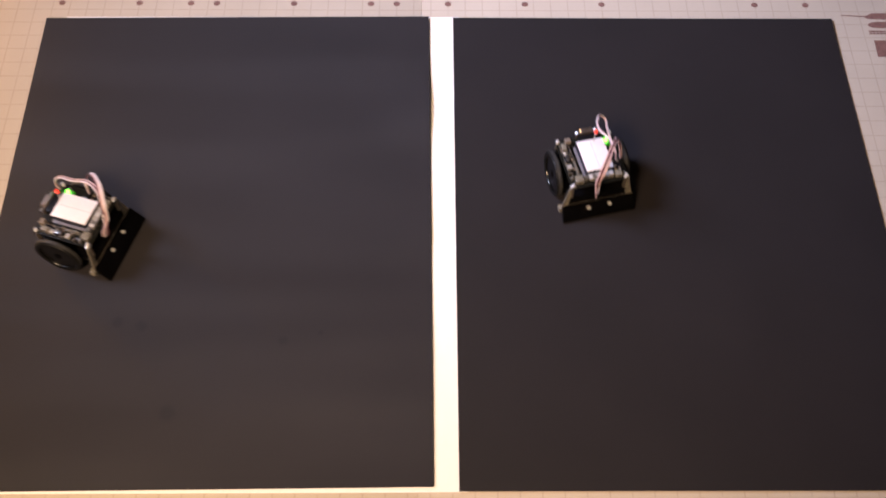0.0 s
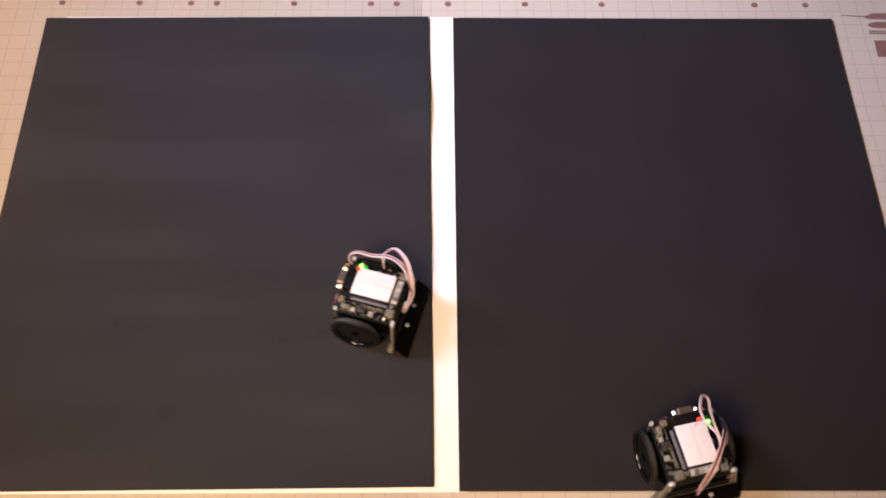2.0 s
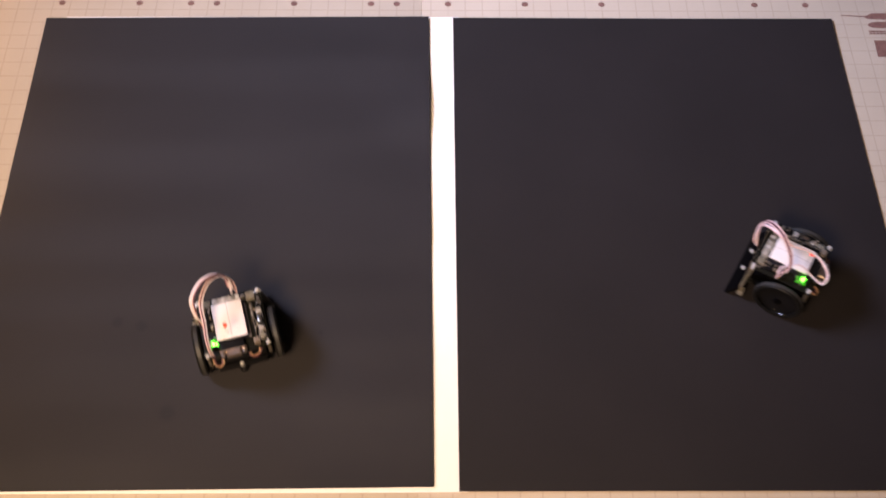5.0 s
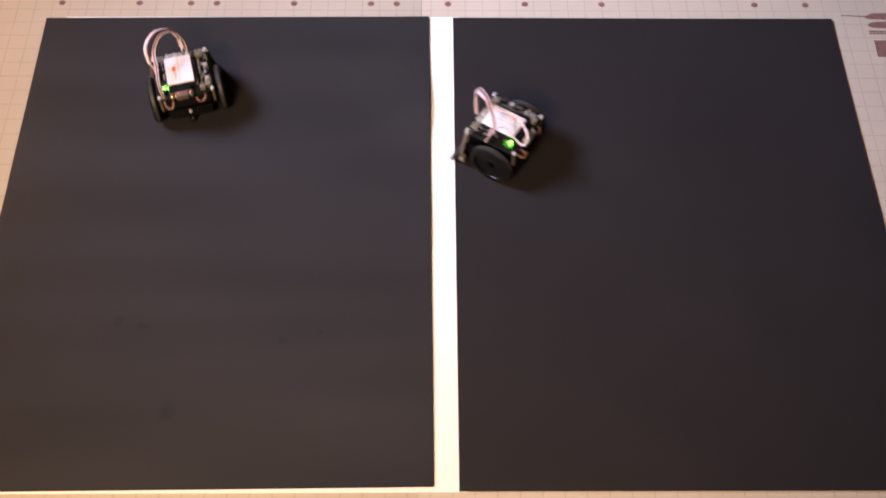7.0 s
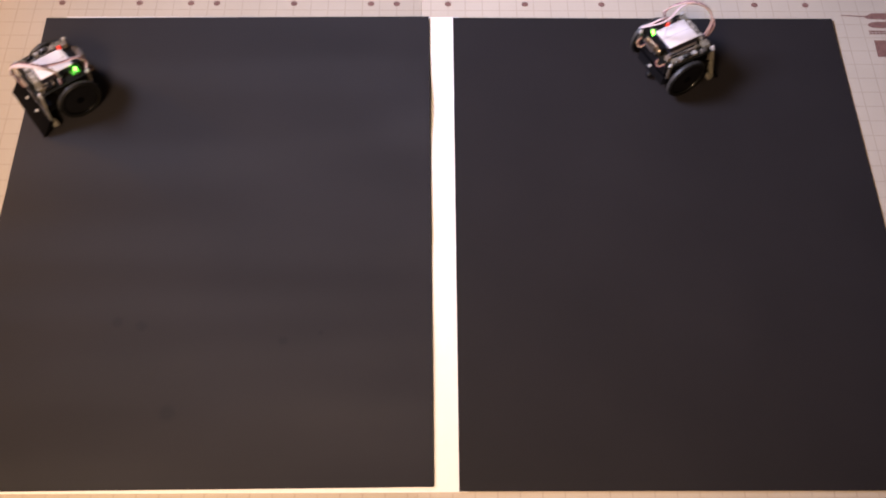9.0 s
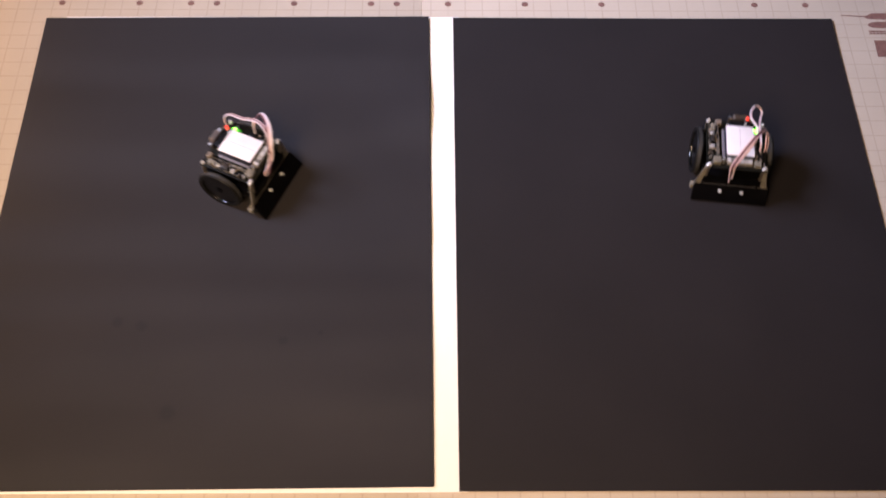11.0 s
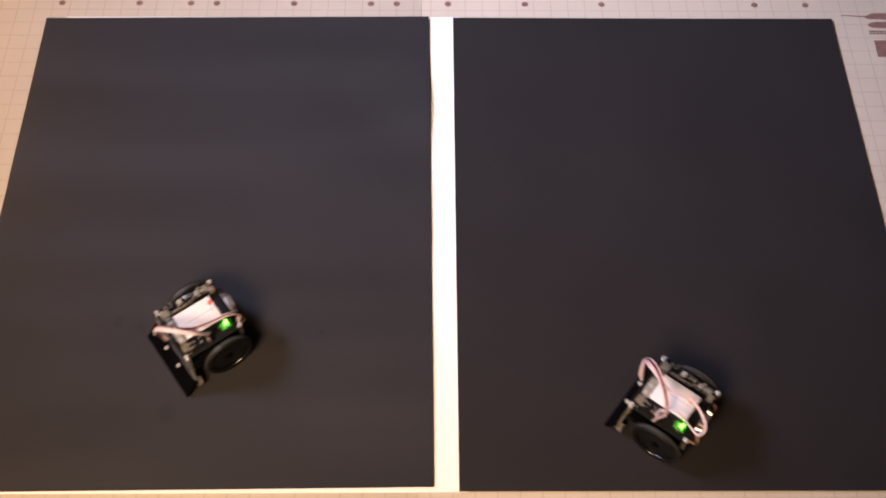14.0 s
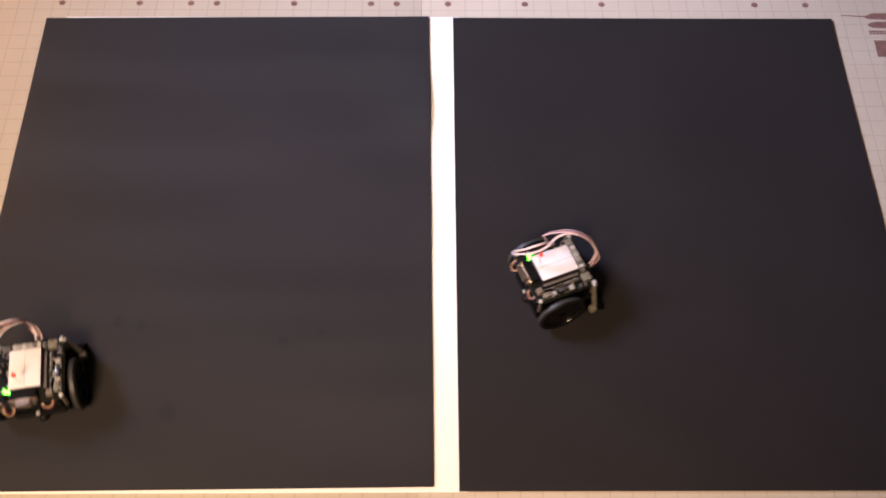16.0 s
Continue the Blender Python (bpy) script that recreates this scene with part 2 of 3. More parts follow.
def cutting_board():
    board = tagged(new("cutting_board"), "cream cardboard cutting board with brown printed grid on a table", "cutting board")
    board.location = (-0.5475, 0.7386, -0.006)
    # two folding panels that meet in a crease
    part("panel", box_bm(-0.40, 0.5321, -0.88, 0.13, 0, 0.006, 0.0006), CARDBOARD, board)
    part("panel", box_bm(0.5323, 1.465, -0.88, 0.13, 0, 0.006, 0.0006), CARDBOARD, board)
    for n in (0, 3, 5, 6, 9, 12, 13, 15, 18, 21, 27, 29):
        part("dot", disc_bm(1.5 * IN * n, 0, 0.0049, 0.0046, 0.0058, 0.0062), BROWN_INK, board)
    # printed emblem: an arrow, an oval, a line of small type as a bar, and a block
    def print_poly(points):
        bm = bmesh.new()
        low = [bm.verts.new((x, y, 0.0058)) for x, y in points]
        high = [bm.verts.new((x, y, 0.0062)) for x, y in points]
        bm.faces.new(low[::-1])
        bm.faces.new(high)
        for i in range(len(low)):
            j = (i + 1) % len(low)
            bm.faces.new((low[i], low[j], high[j], high[i]))
        return bm
    # rows of type too small to read, as short bars
    for k in range(9):
        x = 1.1895 + k * 0.0052
        for y0, y1, cut in ((-0.0498, -0.0532, 0.0046), (-0.0541, -0.0572, 0.0042)):
            part("printed_bar", print_poly(((x, y0), (x + cut, y0), (x + cut, y1), (x, y1))), BROWN_INK, board, "", 0)
    for poly in EMBLEM:
        part("printed_mark", print_poly(poly), BROWN_INK, board, "brown printed emblem shape", 0)
    return board


EMBLEM = (
    ((1.154, -0.0192), (1.1880, -0.0212), (1.1940, -0.0196), (1.2000, -0.0158), (1.236, -0.0155), (1.236, -0.0288), (1.1930, -0.0272), (1.1885, -0.0236), (1.154, -0.0207)),
    ((1.190, -0.0390), (1.1925, -0.0360), (1.1965, -0.0340), (1.203, -0.0328), (1.236, -0.0322), (1.236, -0.0455), (1.203, -0.0450), (1.1965, -0.0440), (1.1925, -0.0420)),
    ((1.1934, -0.0690), (1.236, -0.0690), (1.236, -0.1001), (1.1924, -0.1001)),
)
cutting_board()


# ---- poster sheets ----
def sheet(name, corner, turn, side, z, material, lift=(), label="", category="", waves=0.0006, size=(22 * IN, 28 * IN), far_lift=0.0):
    """A 22 by 28 inch sheet from its inner near corner; lift: bumps (y, reach, height) where the inner edge rises;
    far_lift: how far the far edge curls up."""
    nx, ny, (w, h), thick = 44, 112, size, 0.0005
    bm = bmesh.new()
    grid = []
    for top in (0, 1):
        rows = []
        for j in range(ny + 1):
            row = []
            for i in range(nx + 1):
                u, v = (i / nx) ** 1.6 * w, j / ny * h
                dz = sum(a * math.exp(-((v - y) / r) ** 2) * math.exp(-(u / 0.05) ** 1.5) for y, r, a in lift)
                dz += waves * (0.5 + 0.5 * noise.noise((u * 1.2, v * 9, 3.0 + side)))
                dz += far_lift * math.exp(-((h - v) / 0.045) ** 1.3) * (0.75 + 0.25 * math.cos(u / w * 5.5))
                row.append(bm.verts.new((side * u, v, z + dz + top * thick)))
            rows.append(row)
        grid.append(rows)
    for top, rows in enumerate(grid):
        for j in range(ny):
            for i in range(nx):
                bm.faces.new((rows[j][i], rows[j][i + 1], rows[j + 1][i + 1], rows[j + 1][i]))
    rim = [(0, i) for i in range(nx)] + [(j, nx) for j in range(ny)] + [(ny, i) for i in range(nx, 0, -1)] + [(j, 0) for j in range(ny, 0, -1)]
    for (j, i), (l, k) in zip(rim, rim[1:] + rim[:1]):
        bm.faces.new((grid[0][j][i], grid[0][l][k], grid[1][l][k], grid[1][j][i]))
    ob = mesh_object(name, bm, material)
    ob.matrix_basis = pose(*corner, 0, 0, 0, math.degrees(turn))
    return tagged(ob, label, category)


sheet("poster_sheet", (0.0410, -0.0036), 0.0025, -1, 0.0002, WHITE_PAPER,
      size=(0.574, 0.7150), label="white poster sheet lying under the black sheets, its edges showing", category="poster sheet")
sheet("poster_sheet", (0.0024, 0.0016), 0.0095, -1, 0.0016, BLACK_PAPER_SCUFFED, size=(22 * IN, 0.7085),
      lift=((0.545, 0.055, 0.0045), (0.345, 0.03, 0.0010), (0.06, 0.06, 0.0015)),
      waves=0.0034, label="scuffed matt black poster sheet with a curling edge, on white paper", category="poster sheet")
sheet("poster_sheet", (0.0313, -0.0034), 0.0007, 1, 0.0022, BLACK_PAPER, far_lift=0.0012,
      label="matt black poster sheet lying flat on the cutting board", category="poster sheet")


# ---- the robots ----
GROUND = 0.0026   # top of the sheets
AXLE = 0.0448     # from the middle to a wheel
WHEEL = 0.0305    # a wheel's radius


def wheel(parent, side):
    """A recessed disc wheel; the side that looks outwards is dished."""
    s = side
    hub = part("wheel", lathe_bm([(0.0040, -0.0032 * s), (0.0262, -0.0040 * s), (0.0267, 0.0036 * s), (0.0241, 0.0038 * s), (0.0236, 0.0014 * s), (0.0040, 0.0020 * s)]),
               BLACK_PLASTIC, parent, "black plastic dished wheel")
    hub.location = (0, side * AXLE, WHEEL)
    part("tyre", lathe_bm([(0.0258, -0.0042), (0.0284, -0.0046), (0.0298, -0.0036), (0.0303, -0.0022), (0.0303, 0.0022),
                           (0.0298, 0.0036), (0.0284, 0.0046), (0.0258, 0.0042)]), RUBBER, hub, "black rubber tyre")
    part("tread", lathe_bm([(0.0296, -0.0024), (0.03045, -0.0020), (0.03050, 0.0), (0.03045, 0.0020), (0.0296, 0.0024)]), TREAD, hub, "grey tyre tread, light on it put into the colour")
    part("rim", lathe_bm([(0.0243, 0.0042 * s), (0.0237, 0.0040 * s), (0.0232, 0.0032 * s), (0.0230, 0.0016 * s), (0.0237, 0.0012 * s)], 64), GLOSS_BLACK, hub, "glossy dark rim ring")
    part("hub", rod_bm((0, s * 0.0012, 0), (0, s * 0.0034, 0), 0.0050, 18, bevel=0.0006), BLACK_METAL, hub)
    part("screw", rod_bm((0, s * 0.0032, 0), (0, s * 0.0041, 0), 0.0016, 10), BLACK_METAL, hub)
    return hub


def ribbon(robot, ctrl, order, pitch):
    """A servo lead of flat-laid cores that draw together a little towards the rear."""
    pts = curve_points(ctrl, 9)
    n = len(pts)
    for k, mat in enumerate(order):
        off = [(k - (len(order) - 1) / 2) * pitch * (1 - 0.35 * min(1, max(0, (i / n - 0.45) / 0.3))) for i in range(n)]
        part("lead_wire", tube_bm([p + Vector((0, 0, 0.0007 * (k % 2) * (i / n))) for i, p in enumerate(pts)], pitch * 0.575, 7, off, Vector((0.2, 0.1, 1))), mat, robot)


def robot(label, loops, tip):
    """A small two-wheeled robot; its origin is on the ground under the axle, x forward. tip: how far ahead the blade ends."""
    r = tagged(new("robot"), label, "robot", "robots on the sheets")
    B = Vector((0.009, 0.003, 0))          # middle of the breadboard
    # chassis, motors and battery case
    ch = box_bm(-0.030, 0.046, -0.036, 0.036, 0.0355, 0.0375, 0.0006)
    ch = box_bm(0.0445, 0.0465, -0.036, 0.036, 0.016, 0.037, 0.0005, ch)
    ch = box_bm(-0.030, 0.046, -0.0375, -0.0355, 0.026, 0.0375, 0.0005, ch)
    ch = box_bm(-0.030, 0.046, 0.0355, 0.0375, 0.026, 0.0375, 0.0005, ch)
    part("chassis", ch, BLACK_METAL, r)
    for s in (-1, 1):
        motor = box_bm(-0.010, 0.030, s * 0.022 - 0.0135, s * 0.022 + 0.0135, 0.016, 0.0352, 0.001)
        motor = rod_bm((0, s * 0.034, WHEEL), (0, s * 0.0408, WHEEL), 0.0055, 14, bm=motor)
        part("motor", motor, BLACK_PLASTIC, r)
    part("battery_case", box_bm(-0.029, 0.022, -0.030, 0.030, 0.0385, 0.0545, 0.002), BLACK_PLASTIC, r)
    part("battery_holder", box_bm(-0.0268, -0.0108, -0.0290, 0.0290, 0.0135, 0.0352, 0.002), BLACK_PLASTIC, r)
    tail = rod_bm((-0.0235, 0.001, 0.006), (-0.0235, 0.001, 0.0355), 0.0024, 12)
    part("tail_post", tail, BLACK_METAL, r)
    bm = bmesh.new()
    bmesh.ops.create_uvsphere(bm, u_segments=16, v_segments=10, radius=0.0055)
    bmesh.ops.translate(bm, vec=(-0.0235, 0.001, 0.0055), verts=bm.verts)
    part("tail_screw", rod_bm((-0.0300, 0.001, 0.0262), (-0.0262, 0.001, 0.0262), 0.0025, 12, bevel=0.0005), BRIGHT, r, "bright tail screw")
    part("tail_ball", bm, BLACK_PLASTIC, r, "black plastic tail ball")
    # circuit board on four posts
    board = part("circuit_board", box_bm(-0.029, 0.047, -0.038, 0.038, 0.0580, 0.0596, 0.0004), CIRCUIT, r)
    for x in (-0.026, 0.044):
        for y in (-0.035, 0.035):
            part("post", rod_bm((x, y, 0.0376), (x, y, 0.058), 0.0024, 6), BRASS, r)
            s = rod_bm((x, y, 0.0596), (x, y, 0.0622), 0.0028, 6)
            s = rod_bm((x, y, 0.0620), (x, y, 0.0642), 0.0026, 14, 0.0019, bm=s, bevel=0.0004)
            part("screw", s, BRIGHT, r, "bright steel corner screw")
    # white breadboard with two rows of holes either side of a groove
    bb = part("breadboard", box_bm(B.x - 0.0234, B.x + 0.0234, B.y - 0.0175, B.y + 0.0175, 0.0688, 0.0704, 0.0005), WHITE_PLASTIC, r, "small white breadboard")
    part("base", box_bm(B.x - 0.0236, B.x + 0.0236, B.y - 0.0178, B.y + 0.0178, 0.0602, 0.0689, 0.0004), NAVY, bb, "dark navy base block")
    part("groove", box_bm(B.x - 0.0228, B.x + 0.0228, B.y - 0.0003, B.y + 0.0003, 0.07042, 0.07050), GROOVE, bb)
    part("ledge", box_bm(B.x - 0.0225, B.x + 0.0225, B.y - 0.0212, B.y - 0.0180, 0.0597, 0.0612, 0.0004), LEDGE, board, "lavender grey socket strip")
    # parts on the right-hand strip of the circuit board
    for x0, x1, y0, y1, h, mat in ((-0.021, -0.0100, -0.0325, -0.0270, 0.0040, KHAKI), (-0.0085, -0.0035, -0.0335, -0.0280, 0.0030, GREY_PLASTIC), (-0.002, 0.010, -0.0345, -0.0280, 0.004, BLACK_PLASTIC),
                                   (0.013, 0.019, -0.0345, -0.0285, 0.0042, PALE_BLOCK), (0.0215, 0.029, -0.0350, -0.0295, 0.0025, BLACK_PLASTIC), (-0.0195, 0.006, -0.0255, -0.0222, 0.0035, BLACK_PLASTIC),
                                   (0.0085, 0.029, -0.0255, -0.0222, 0.0035, OLIVE), (0.0325, 0.0425, -0.0305, -0.0205, 0.006, KHAKI),
                                   (-0.0255, -0.019, -0.0265, -0.0195, 0.007, TAN), (0.006, 0.014, 0.0255, 0.033, 0.003, BLACK_PLASTIC),
                                   (0.020, 0.034, 0.0235, 0.033, 0.0035, BLACK_PLASTIC), (0.0350, 0.0430, 0.0212, 0.0300, 0.005, KHAKI)):
        part("chip_or_shield", box_bm(x0, x1, y0, y1, 0.0597, 0.0597 + h, 0.0005), mat, board)
    for k in range(14):
        x = -0.0185 + k * 0.0033
        part("pin", box_bm(x, x + 0.0012, -0.0244, -0.0233, 0.0630, 0.0648), (SOLDER, TAN, BRASS)[k * 5 % 3], board)
    part("crystal", box_bm(-0.0005, 0.0085, -0.0335, -0.0290, 0.0636, 0.0662, 0.0010), STEEL, board, "small steel crystal can")
    rng = random.Random(4)
    for k in range(44):
        x, y = -0.020 + rng.random() * 0.060, (-0.0355 + rng.random() * 0.013) if k % 3 else (0.0225 + rng.random() * 0.012)
        a, b = 0.0008 + rng.random() * 0.0012, 0.0005 + rng.random() * 0.0008
        if rng.random() < 0.5:
            a, b = b, a
        part("solder_pad", box_bm(x - a, x + a, y - b, y + b, 0.0597, 0.0625 + rng.random() * 0.0035), (SOLDER, BRASS, TAN, SOLDER)[k % 4], board)
    for k in range(8):
        part("pin", box_bm(-0.021 + k * 0.0063, -0.0195 + k * 0.0063, -0.0352, -0.0342, 0.0597, 0.0625), SOLDER, board)
    part("capacitor", rod_bm((0.0375, -0.0168, 0.0597), (0.0375, -0.0168, 0.0670), 0.0028, 14, bevel=0.0005), SOLDER, board)
    # plug block at the front, serial socket at the rear
    part("header", box_bm(0.0340, 0.0412, -0.0130, 0.0190, 0.0597, 0.0662, 0.0006), PALE_BLOCK, board, "pale grey plug header")
    for k, y in enumerate((-0.0110, -0.0066, -0.0010, 0.0052, 0.0108, 0.0156)):
        part("plug", box_bm(0.0350 + 0.0008 * (k % 3), 0.0418, y - 0.0021, y + 0.0023, 0.0660, 0.0668 + 0.0006 * (k % 2), 0.0003), (GREY_PLASTIC, OLIVE, PALE_BLOCK, GREY_PLASTIC, PALE_BLOCK, GREY_PLASTIC)[k], board)
    for k in range(5):
        part("pin", box_bm(0.0425, 0.0432, -0.006 + k * 0.004, -0.0053 + k * 0.004, 0.0597, 0.0650), STEEL, board)
    sock = part("serial_socket", box_bm(-0.0270, -0.0160, -0.0085, 0.0185, 0.0597, 0.0665, 0.0008), BLACK_PLASTIC, board)
    part("flange", box_bm(-0.0280, -0.0271, -0.0105, 0.0205, 0.0592, 0.0686, 0.0004), NICKEL, sock, "dull nickel socket flange")
    # the mouth is narrower at its foot
    mouth = bmesh.new()
    rings = [[mouth.verts.new((x, 0.005 + y, z)) for y, z in ((-0.0068, 0.0605), (0.0068, 0.0605), (0.0085, 0.0625), (0.0085, 0.0668), (0.0072, 0.0682), (-0.0072, 0.0682), (-0.0085, 0.0668), (-0.0085, 0.0625))]
             for x in (-0.0345, -0.0278)]
    for i in range(8):
        mouth.faces.new((rings[0][i], rings[0][(i + 1) % 8], rings[1][(i + 1) % 8], rings[1][i]))
    mouth.faces.new(rings[0])
    mouth.faces.new(rings[1][::-1])
    mouth = part("mouth", mouth, NICKEL, sock, "warm nickel socket mouth")
    for y in (-0.0075, 0.0175):
        part("lug", rod_bm((-0.0335, y, 0.0640), (-0.0275, y, 0.0640), 0.0024, 6, bevel=0.0004), STEEL, sock, "hexagonal steel lug")
    # lights
    # made-up dark block, shields the green lights from behind
    part("chip_or_shield", box_bm(-0.0212, -0.0190, 0.0212, 0.0278, 0.0597, 0.0690, 0.0004), BLACK_PLASTIC, board)
    # added glowing pad, stands in for green light spilt on the board
    part("led_halo", box_bm(-0.0180, -0.0070, 0.0208, 0.0300, 0.0597, 0.0614, 0.0006), GREEN_HALO, board, "added glowing green pad, the lights' halo on the board")
    part("green_led_glow", rod_bm((-0.0137, 0.0259, 0.0597), (-0.0137, 0.0259, 0.0672), 0.0016, 14, 0.0014, bevel=0.0006), GREEN_LIGHT, board, "glowing green light with its spill added")
    # smaller glowing rod added for the light's spill at the breadboard edge
    part("green_led_glow", rod_bm((-0.0146, 0.0223, 0.0597), (-0.0146, 0.0223, 0.0660), 0.0012, 14, 0.0010, bevel=0.0004), GREEN_LIGHT, board, "glowing green light with its spill added")
    red = rod_bm((-0.009, 0.007, 0.0915), (-0.009, 0.007, 0.0962), 0.0025, 14, 0.0019, bevel=0.0005)
    red = part("red_led", red, RED_LIGHT, bb, "glowing red light on thin legs")
    for dy in (-0.0010, 0.0010):
        part("leg", rod_bm((-0.009, 0.007 + dy, 0.0700), (-0.009, 0.007 + dy, 0.0918), 0.00028, 5), STEEL, red)
    # plough blade across the front with its screws, sensor arms at its ends
    prof = [(0.0465, 0.0235), (0.0476, 0.0242), (0.0488, 0.0232), (tip, 0.0032), (tip - 0.0012, 0.0018), (tip - 0.0038, 0.0018), (0.0465, 0.0200)]
    bm = bmesh.new()
    ends = [[bm.verts.new((x, 0.0016 + s * (0.0486 if z < 0.022 else 0.0474), z)) for x, z in prof] for s in (-1, 1)]
    for i in range(len(prof)):
        j = (i + 1) % len(prof)
        bm.faces.new((ends[0][i], ends[0][j], ends[1][j], ends[1][i]))
    bm.faces.new(ends[0])
    bm.faces.new(ends[1][::-1])
    blade = part("blade", bm, BLACK_METAL, r, "black metal plough blade")
    # thin bright strip stands in for the highlight along the blade's top
    part("edge", box_bm(0.0472, 0.0479, -0.0454, 0.0486, 0.0238, 0.0243), BRASS, blade, "nickel strip for the highlight on the blade edge")
    for y in (-0.0122, 0.0160):
        part("screw", rod_bm((0.0528, y, 0.0170), (0.0552, y, 0.0190), 0.0027, 12, 0.0020), BRIGHT, blade, "bright steel screw")
    for s in (-1, 1):
        arm = bmesh.new()
        top, low = Vector((0.0435, s * 0.0355, 0.0575)), Vector((0.0462, s * 0.0435, 0.0180))
        rings = [[arm.verts.new(c + Vector((dx, dy * w, 0))) for dx, dy in ((-0.001, -1), (0.001, -1), (0.001, 1), (-0.001, 1))] for c, w in ((top, 0.0030), (low, 0.0036))]
        for k in range(4):
            arm.faces.new((rings[0][k], rings[0][(k + 1) % 4], rings[1][(k + 1) % 4], rings[1][k]))
        arm.faces.new(rings[0][::-1])
        arm.faces.new(rings[1])
        arm = part("sensor_arm", arm, KHAKI, r, "khaki sensor strip")
        part("collar", box_bm(0.0420, 0.0458, s * 0.0352 - 0.0036, s * 0.0352 + 0.0036, 0.0560, 0.0605, 0.0006), BRIGHT, arm, "bright metal collar")
        part("edge", rod_bm(top + Vector((0.0012, s * 0.0032, 0)), low + Vector((0.0012, s * 0.0036, 0)), 0.0006, 6), BRASS, arm)
        foot = box_bm(0.0400, 0.0472, s * 0.0458 - 0.0040, s * 0.0458 + 0.0040, 0.0090, 0.0175, 0.0008)
        foot = part("foot", foot, KHAKI, arm, "khaki sensor block")
        part("edge", box_bm(0.0403, 0.0413, s * 0.0458 - 0.0041, s * 0.0458 + 0.0041, 0.0170, 0.0180), STEEL, foot)
    wheels = [wheel(r, -1), wheel(r, 1)]
    # servo leads looping over the left side, short loops at the rear
    for ctrl, order, pitch in loops:
        ribbon(r, [Vector(p) + B for p in ctrl], order, pitch)
    for y0, y1, x in ((-0.024, -0.012, -0.031), (0.029, 0.020, -0.033)):
        pts = curve_points([(-0.022, y0, 0.056), (x, y0, 0.053), (x - 0.002, (y0 + y1) / 2, 0.048), (x, y1, 0.051), (-0.020, y1, 0.056)], 6)
        for k, mat in ((-1, WIRE_ORANGE), (1, WIRE_BLACK)):
            part("motor_wire", tube_bm(pts, 0.0008, 6, [k * 0.0009] * len(pts)), mat, r)
    return r, wheels


LOOPS_A = ((((0.041, -0.009, 0.045), (0.0445, -0.008, 0.062), (0.049, -0.006, 0.081), (0.046, 0.002, 0.099), (0.035, 0.019, 0.110), (0.018, 0.033, 0.106),
             (0.006, 0.034, 0.091), (0.003, 0.031, 0.077), (0.003, 0.030, 0.060)), (WIRE_WHITE, WIRE_WHITE, WIRE_PINK, WIRE_BLACK), 0.00175),
           (((0.040, -0.013, 0.045), (0.044, -0.013, 0.062), (0.049, -0.009, 0.080), (0.046, 0.000, 0.095), (0.034, 0.014, 0.103), (0.014, 0.025, 0.099),
             (-0.010, 0.026, 0.091), (-0.026, 0.027, 0.089), (-0.036, 0.027, 0.081), (-0.039, 0.026, 0.070), (-0.036, 0.026, 0.060)), (WIRE_PINK, WIRE_BLACK, WIRE_WHITE), 0.00165))
LOOPS_B = ((((0.046, -0.010, 0.044), (0.049, -0.013, 0.063), (0.049, -0.013, 0.082), (0.040, -0.004, 0.104), (0.022, 0.010, 0.112), (0.004, 0.023, 0.101),
             (-0.002, 0.030, 0.086), (0.003, 0.033, 0.072), (0.006, 0.034, 0.060)), (WIRE_PINK, WIRE_BLACK, WIRE_BLACK, WIRE_PINK), 0.00138),
           (((0.043, -0.007, 0.045), (0.048, -0.009, 0.064), (0.048, -0.010, 0.082), (0.040, 0.000, 0.101), (0.022, 0.010, 0.108), (0.006, 0.013, 0.105),
             (-0.012, 0.007, 0.101), (-0.027, 0.008, 0.097), (-0.040, 0.0145, 0.092), (-0.0455, 0.0205, 0.086), (-0.0427, 0.027, 0.079),
             (-0.029, 0.024, 0.081), (-0.012, 0.021, 0.086), (0.004, 0.025, 0.075), (0.007, 0.027, 0.060)), (WIRE_PINK, WIRE_WHITE), 0.00150))
robot_a, wheels_a = robot("small black two-wheeled robot with white breadboard, tall cable loop and blade", LOOPS_A, 0.0652)
robot_b, wheels_b = robot("small black two-wheeled robot with white breadboard and low cable loop", LOOPS_B, 0.0610)


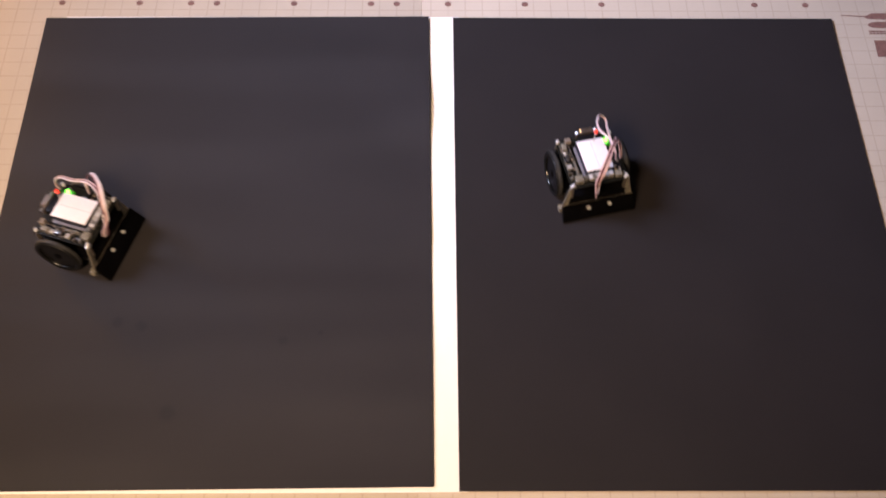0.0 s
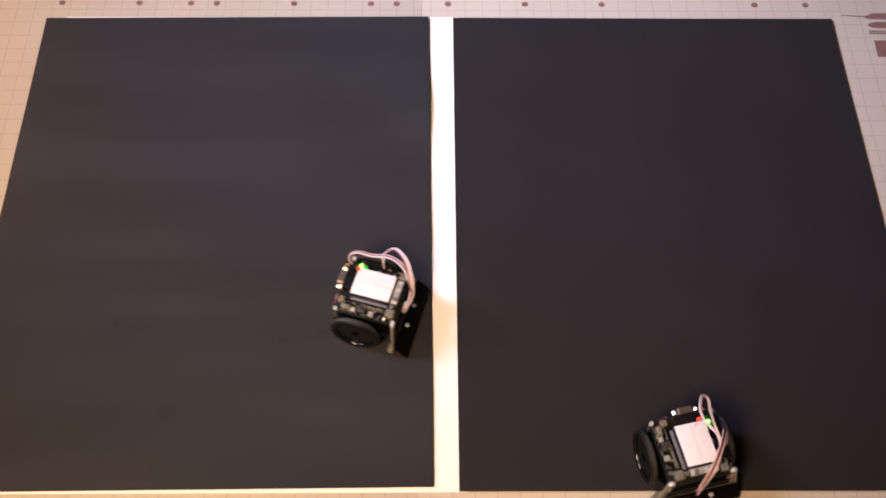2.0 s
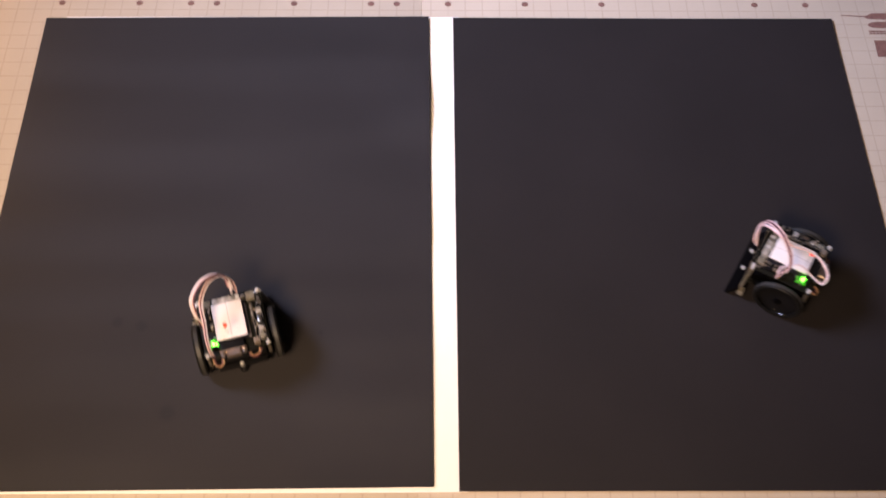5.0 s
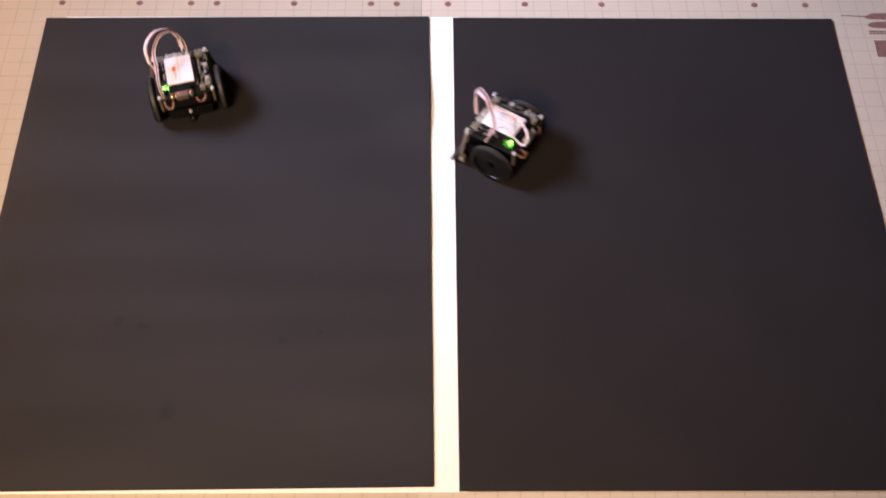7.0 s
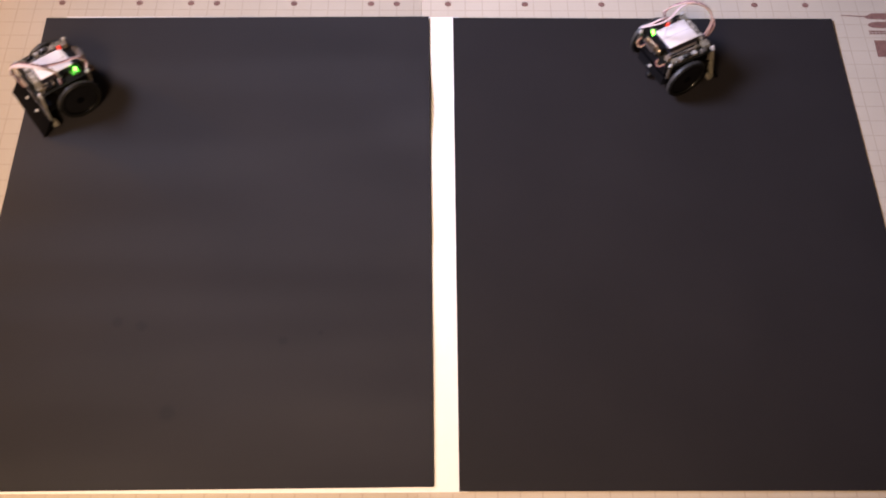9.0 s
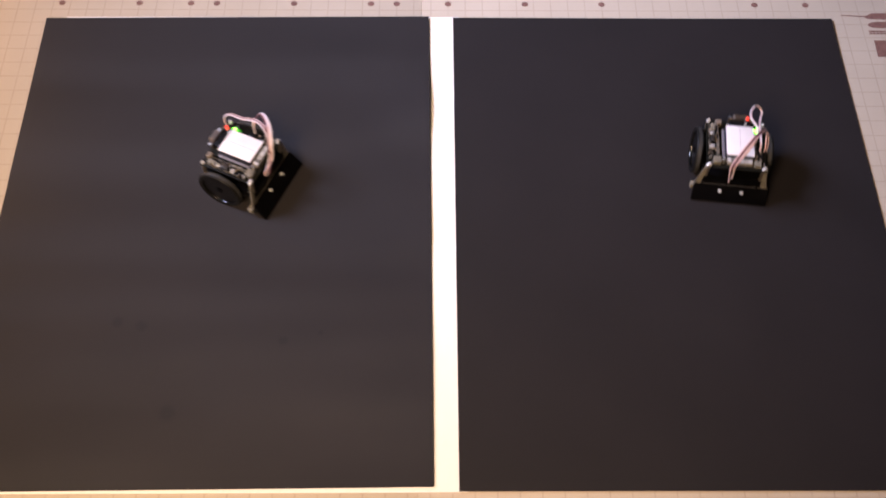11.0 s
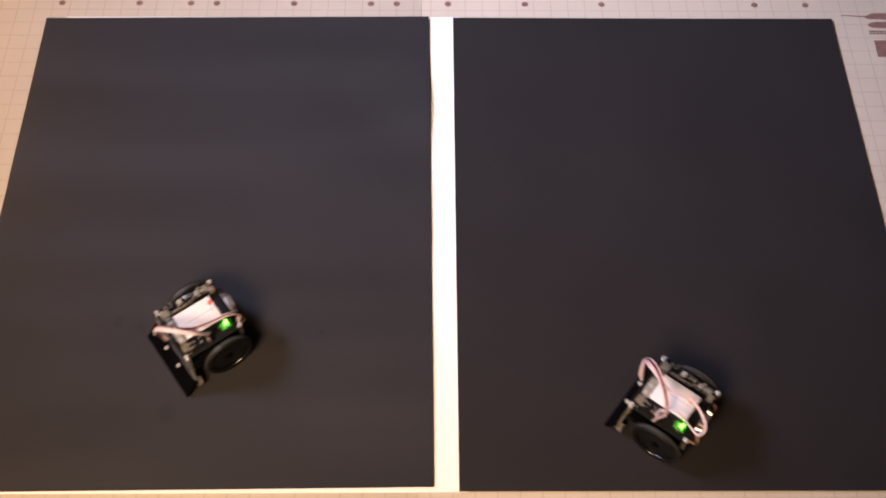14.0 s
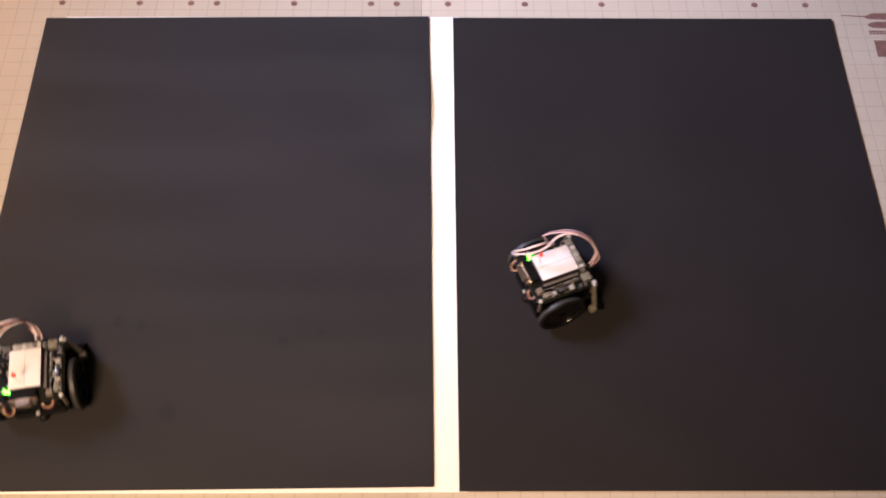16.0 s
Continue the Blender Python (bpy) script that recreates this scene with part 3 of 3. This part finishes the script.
# ---- what moves ----
# rows: seconds, place of the axle's middle, heading in degrees (unwrapped)
ROWS_A = (
    (0.00, -0.4473, 0.3296, -17.8),
    (0.50, -0.3567, 0.3000, -17.5),
    (1.00, -0.2646, 0.2728, -16.1),
    (1.50, -0.1718, 0.2491, -15.5),
    (2.00, -0.0778, 0.2233, -16.3),
    (2.17, -0.0475, 0.2146, -16.3),
    (2.20, -0.0480, 0.2150, -18.0),
    (2.30, -0.0484, 0.2155, -40.5),
    (2.40, -0.0487, 0.2159, -64.7),
    (2.54, -0.0487, 0.2180, -98.3),
    (2.69, -0.0486, 0.2202, -132.0),
    (3.00, -0.0892, 0.1748, -132.0),
    (3.50, -0.1538, 0.1059, -132.7),
    (3.85, -0.1960, 0.0590, -132.7),
    (4.00, -0.1943, 0.0592, -166.1),
    (4.13, -0.1947, 0.0590, -196.3),
    (4.26, -0.1952, 0.0588, -225.5),
    (4.39, -0.1957, 0.0585, -253.8),
    (6.30, -0.2993, 0.4100, -255.6),
    (6.50, -0.3081, 0.4476, -256.3),
    (7.00, -0.3321, 0.5418, -255.1),
    (7.50, -0.3578, 0.6329, -254.7),
    (7.66, -0.3660, 0.6620, -254.7),
    (7.81, -0.3676, 0.6651, -218.1),
    (7.97, -0.3692, 0.6682, -181.5),
    (8.12, -0.3730, 0.6695, -144.0),
    (8.50, -0.4292, 0.6266, -142.0),
    (9.00, -0.5038, 0.5669, -142.6),
    (9.03, -0.5085, 0.5634, -142.6),
    (9.19, -0.5110, 0.5595, -103.3),
    (9.36, -0.5135, 0.5556, -64.1),
    (9.52, -0.5135, 0.5520, -25.5),
    (11.30, -0.2005, 0.4007, -24.8),
    (11.50, -0.1665, 0.3848, -25.3),
    (12.00, -0.0801, 0.3405, -26.5),
    (12.15, -0.0535, 0.3277, -26.5),
    (12.32, -0.0535, 0.3279, -67.9),
    (12.50, -0.0535, 0.3280, -109.2),
    (12.66, -0.0500, 0.3305, -148.1),
    (13.00, -0.1050, 0.2961, -148.1),
    (13.50, -0.1861, 0.2445, -146.1),
    (14.00, -0.2643, 0.1884, -144.0),
    (14.50, -0.3408, 0.1319, -143.5),
    (15.00, -0.4154, 0.0757, -142.7),
    (15.20, -0.4464, 0.0515, -142.7),
    (15.35, -0.4456, 0.0524, -178.4),
    (15.50, -0.4448, 0.0533, -214.1),
    (15.61, -0.4437, 0.0526, -237.4),
    (15.71, -0.4427, 0.0520, -260.6),
    (16.00, -0.4520, 0.1082, -260.6),
)
ROWS_B = (
    (0.00, 0.2025, 0.4208, -76.6),
    (0.50, 0.2266, 0.3239, -77.7),
    (1.00, 0.2470, 0.2275, -78.7),
    (1.50, 0.2639, 0.1283, -80.2),
    (1.98, 0.2830, 0.0359, -80.2),
    (2.15, 0.2824, 0.0357, -40.8),
    (2.31, 0.2817, 0.0354, -1.4),
    (2.47, 0.2815, 0.0355, 37.9),
    (2.50, 0.2842, 0.0376, 37.9),
    (3.00, 0.3686, 0.1003, 36.3),
    (3.50, 0.4483, 0.1587, 35.8),
    (4.01, 0.5295, 0.2155, 35.0),
    (4.18, 0.5302, 0.2156, 71.6),
    (4.34, 0.5297, 0.2147, 110.2),
    (4.50, 0.5292, 0.2138, 148.8),
    (6.30, 0.2222, 0.3895, 148.8),
    (6.50, 0.1879, 0.4103, 148.3),
    (7.00, 0.1025, 0.4631, 147.6),
    (7.10, 0.0859, 0.4737, 147.6),
    (7.23, 0.0857, 0.4738, 115.9),
    (7.37, 0.0854, 0.4740, 84.3),
    (7.50, 0.0852, 0.4741, 52.6),
    (7.60, 0.0853, 0.4712, 29.9),
    (8.00, 0.1533, 0.5107, 29.9),
    (8.50, 0.2406, 0.5600, 29.4),
    (9.00, 0.3295, 0.6088, 28.6),
    (9.20, 0.3654, 0.6282, 28.7),
    (9.43, 0.4052, 0.6497, 28.7),
    (9.60, 0.4088, 0.6507, -13.0),
    (9.77, 0.4125, 0.6516, -54.7),
    (9.94, 0.4161, 0.6525, -96.4),
    (11.30, 0.3885, 0.3867, -96.4),
    (11.50, 0.3843, 0.3479, -96.4),
    (12.00, 0.3721, 0.2482, -97.5),
    (12.50, 0.3586, 0.1500, -97.1),
    (13.00, 0.3457, 0.0508, -97.6),
    (13.11, 0.3428, 0.0294, -97.6),
    (13.24, 0.3421, 0.0302, -129.6),
    (13.37, 0.3415, 0.0310, -161.6),
    (13.50, 0.3408, 0.0319, -193.6),
    (13.60, 0.3422, 0.0300, -217.7),
    (14.00, 0.2798, 0.0778, -217.7),
    (14.50, 0.2024, 0.1379, -218.7),
    (15.00, 0.1260, 0.2001, -219.2),
    (15.23, 0.0911, 0.2288, -219.2),
    (15.37, 0.0906, 0.2297, -250.5),
    (15.50, 0.0902, 0.2305, -281.8),
    (15.62, 0.0904, 0.2293, -310.0),
    (15.73, 0.0905, 0.2281, -338.2),
    (16.00, 0.1398, 0.2478, -338.2),
)


def drive(thing, wheels, rows):
    """Straight runs and turns on the spot at an even pace, laid out in short steps."""
    dense = [rows[0]]
    for a, b in zip(rows, rows[1:]):
        n = max(1, round((b[0] - a[0]) / 0.1))
        dense += [tuple(u + (v - u) * (k + 1) / n for u, v in zip(a, b)) for k in range(n)]
    walk(thing, [(t, pose(x, y, GROUND, 0, 0, h)) for t, x, y, h in dense])
    # each wheel rolls by the way that its side of the axle has gone
    for ob, side in zip(wheels, (-1, 1)):
        roll, keys = 0.0, [(0.0, pose(0, side * AXLE, WHEEL))]
        for (t0, x0, y0, h0), (t1, x1, y1, h1) in zip(dense, dense[1:]):
            mid = radians((h0 + h1) / 2)
            ahead = (x1 - x0) * math.cos(mid) + (y1 - y0) * math.sin(mid)
            roll += (ahead - side * AXLE * radians(h1 - h0)) / WHEEL
            keys.append((t1, pose(0, side * AXLE, WHEEL) @ Matrix.Rotation(roll, 4, "Y")))
        walk(ob, keys)


def motions():
    drive(robot_a, wheels_a, ROWS_A)
    drive(robot_b, wheels_b, ROWS_B)


motions()
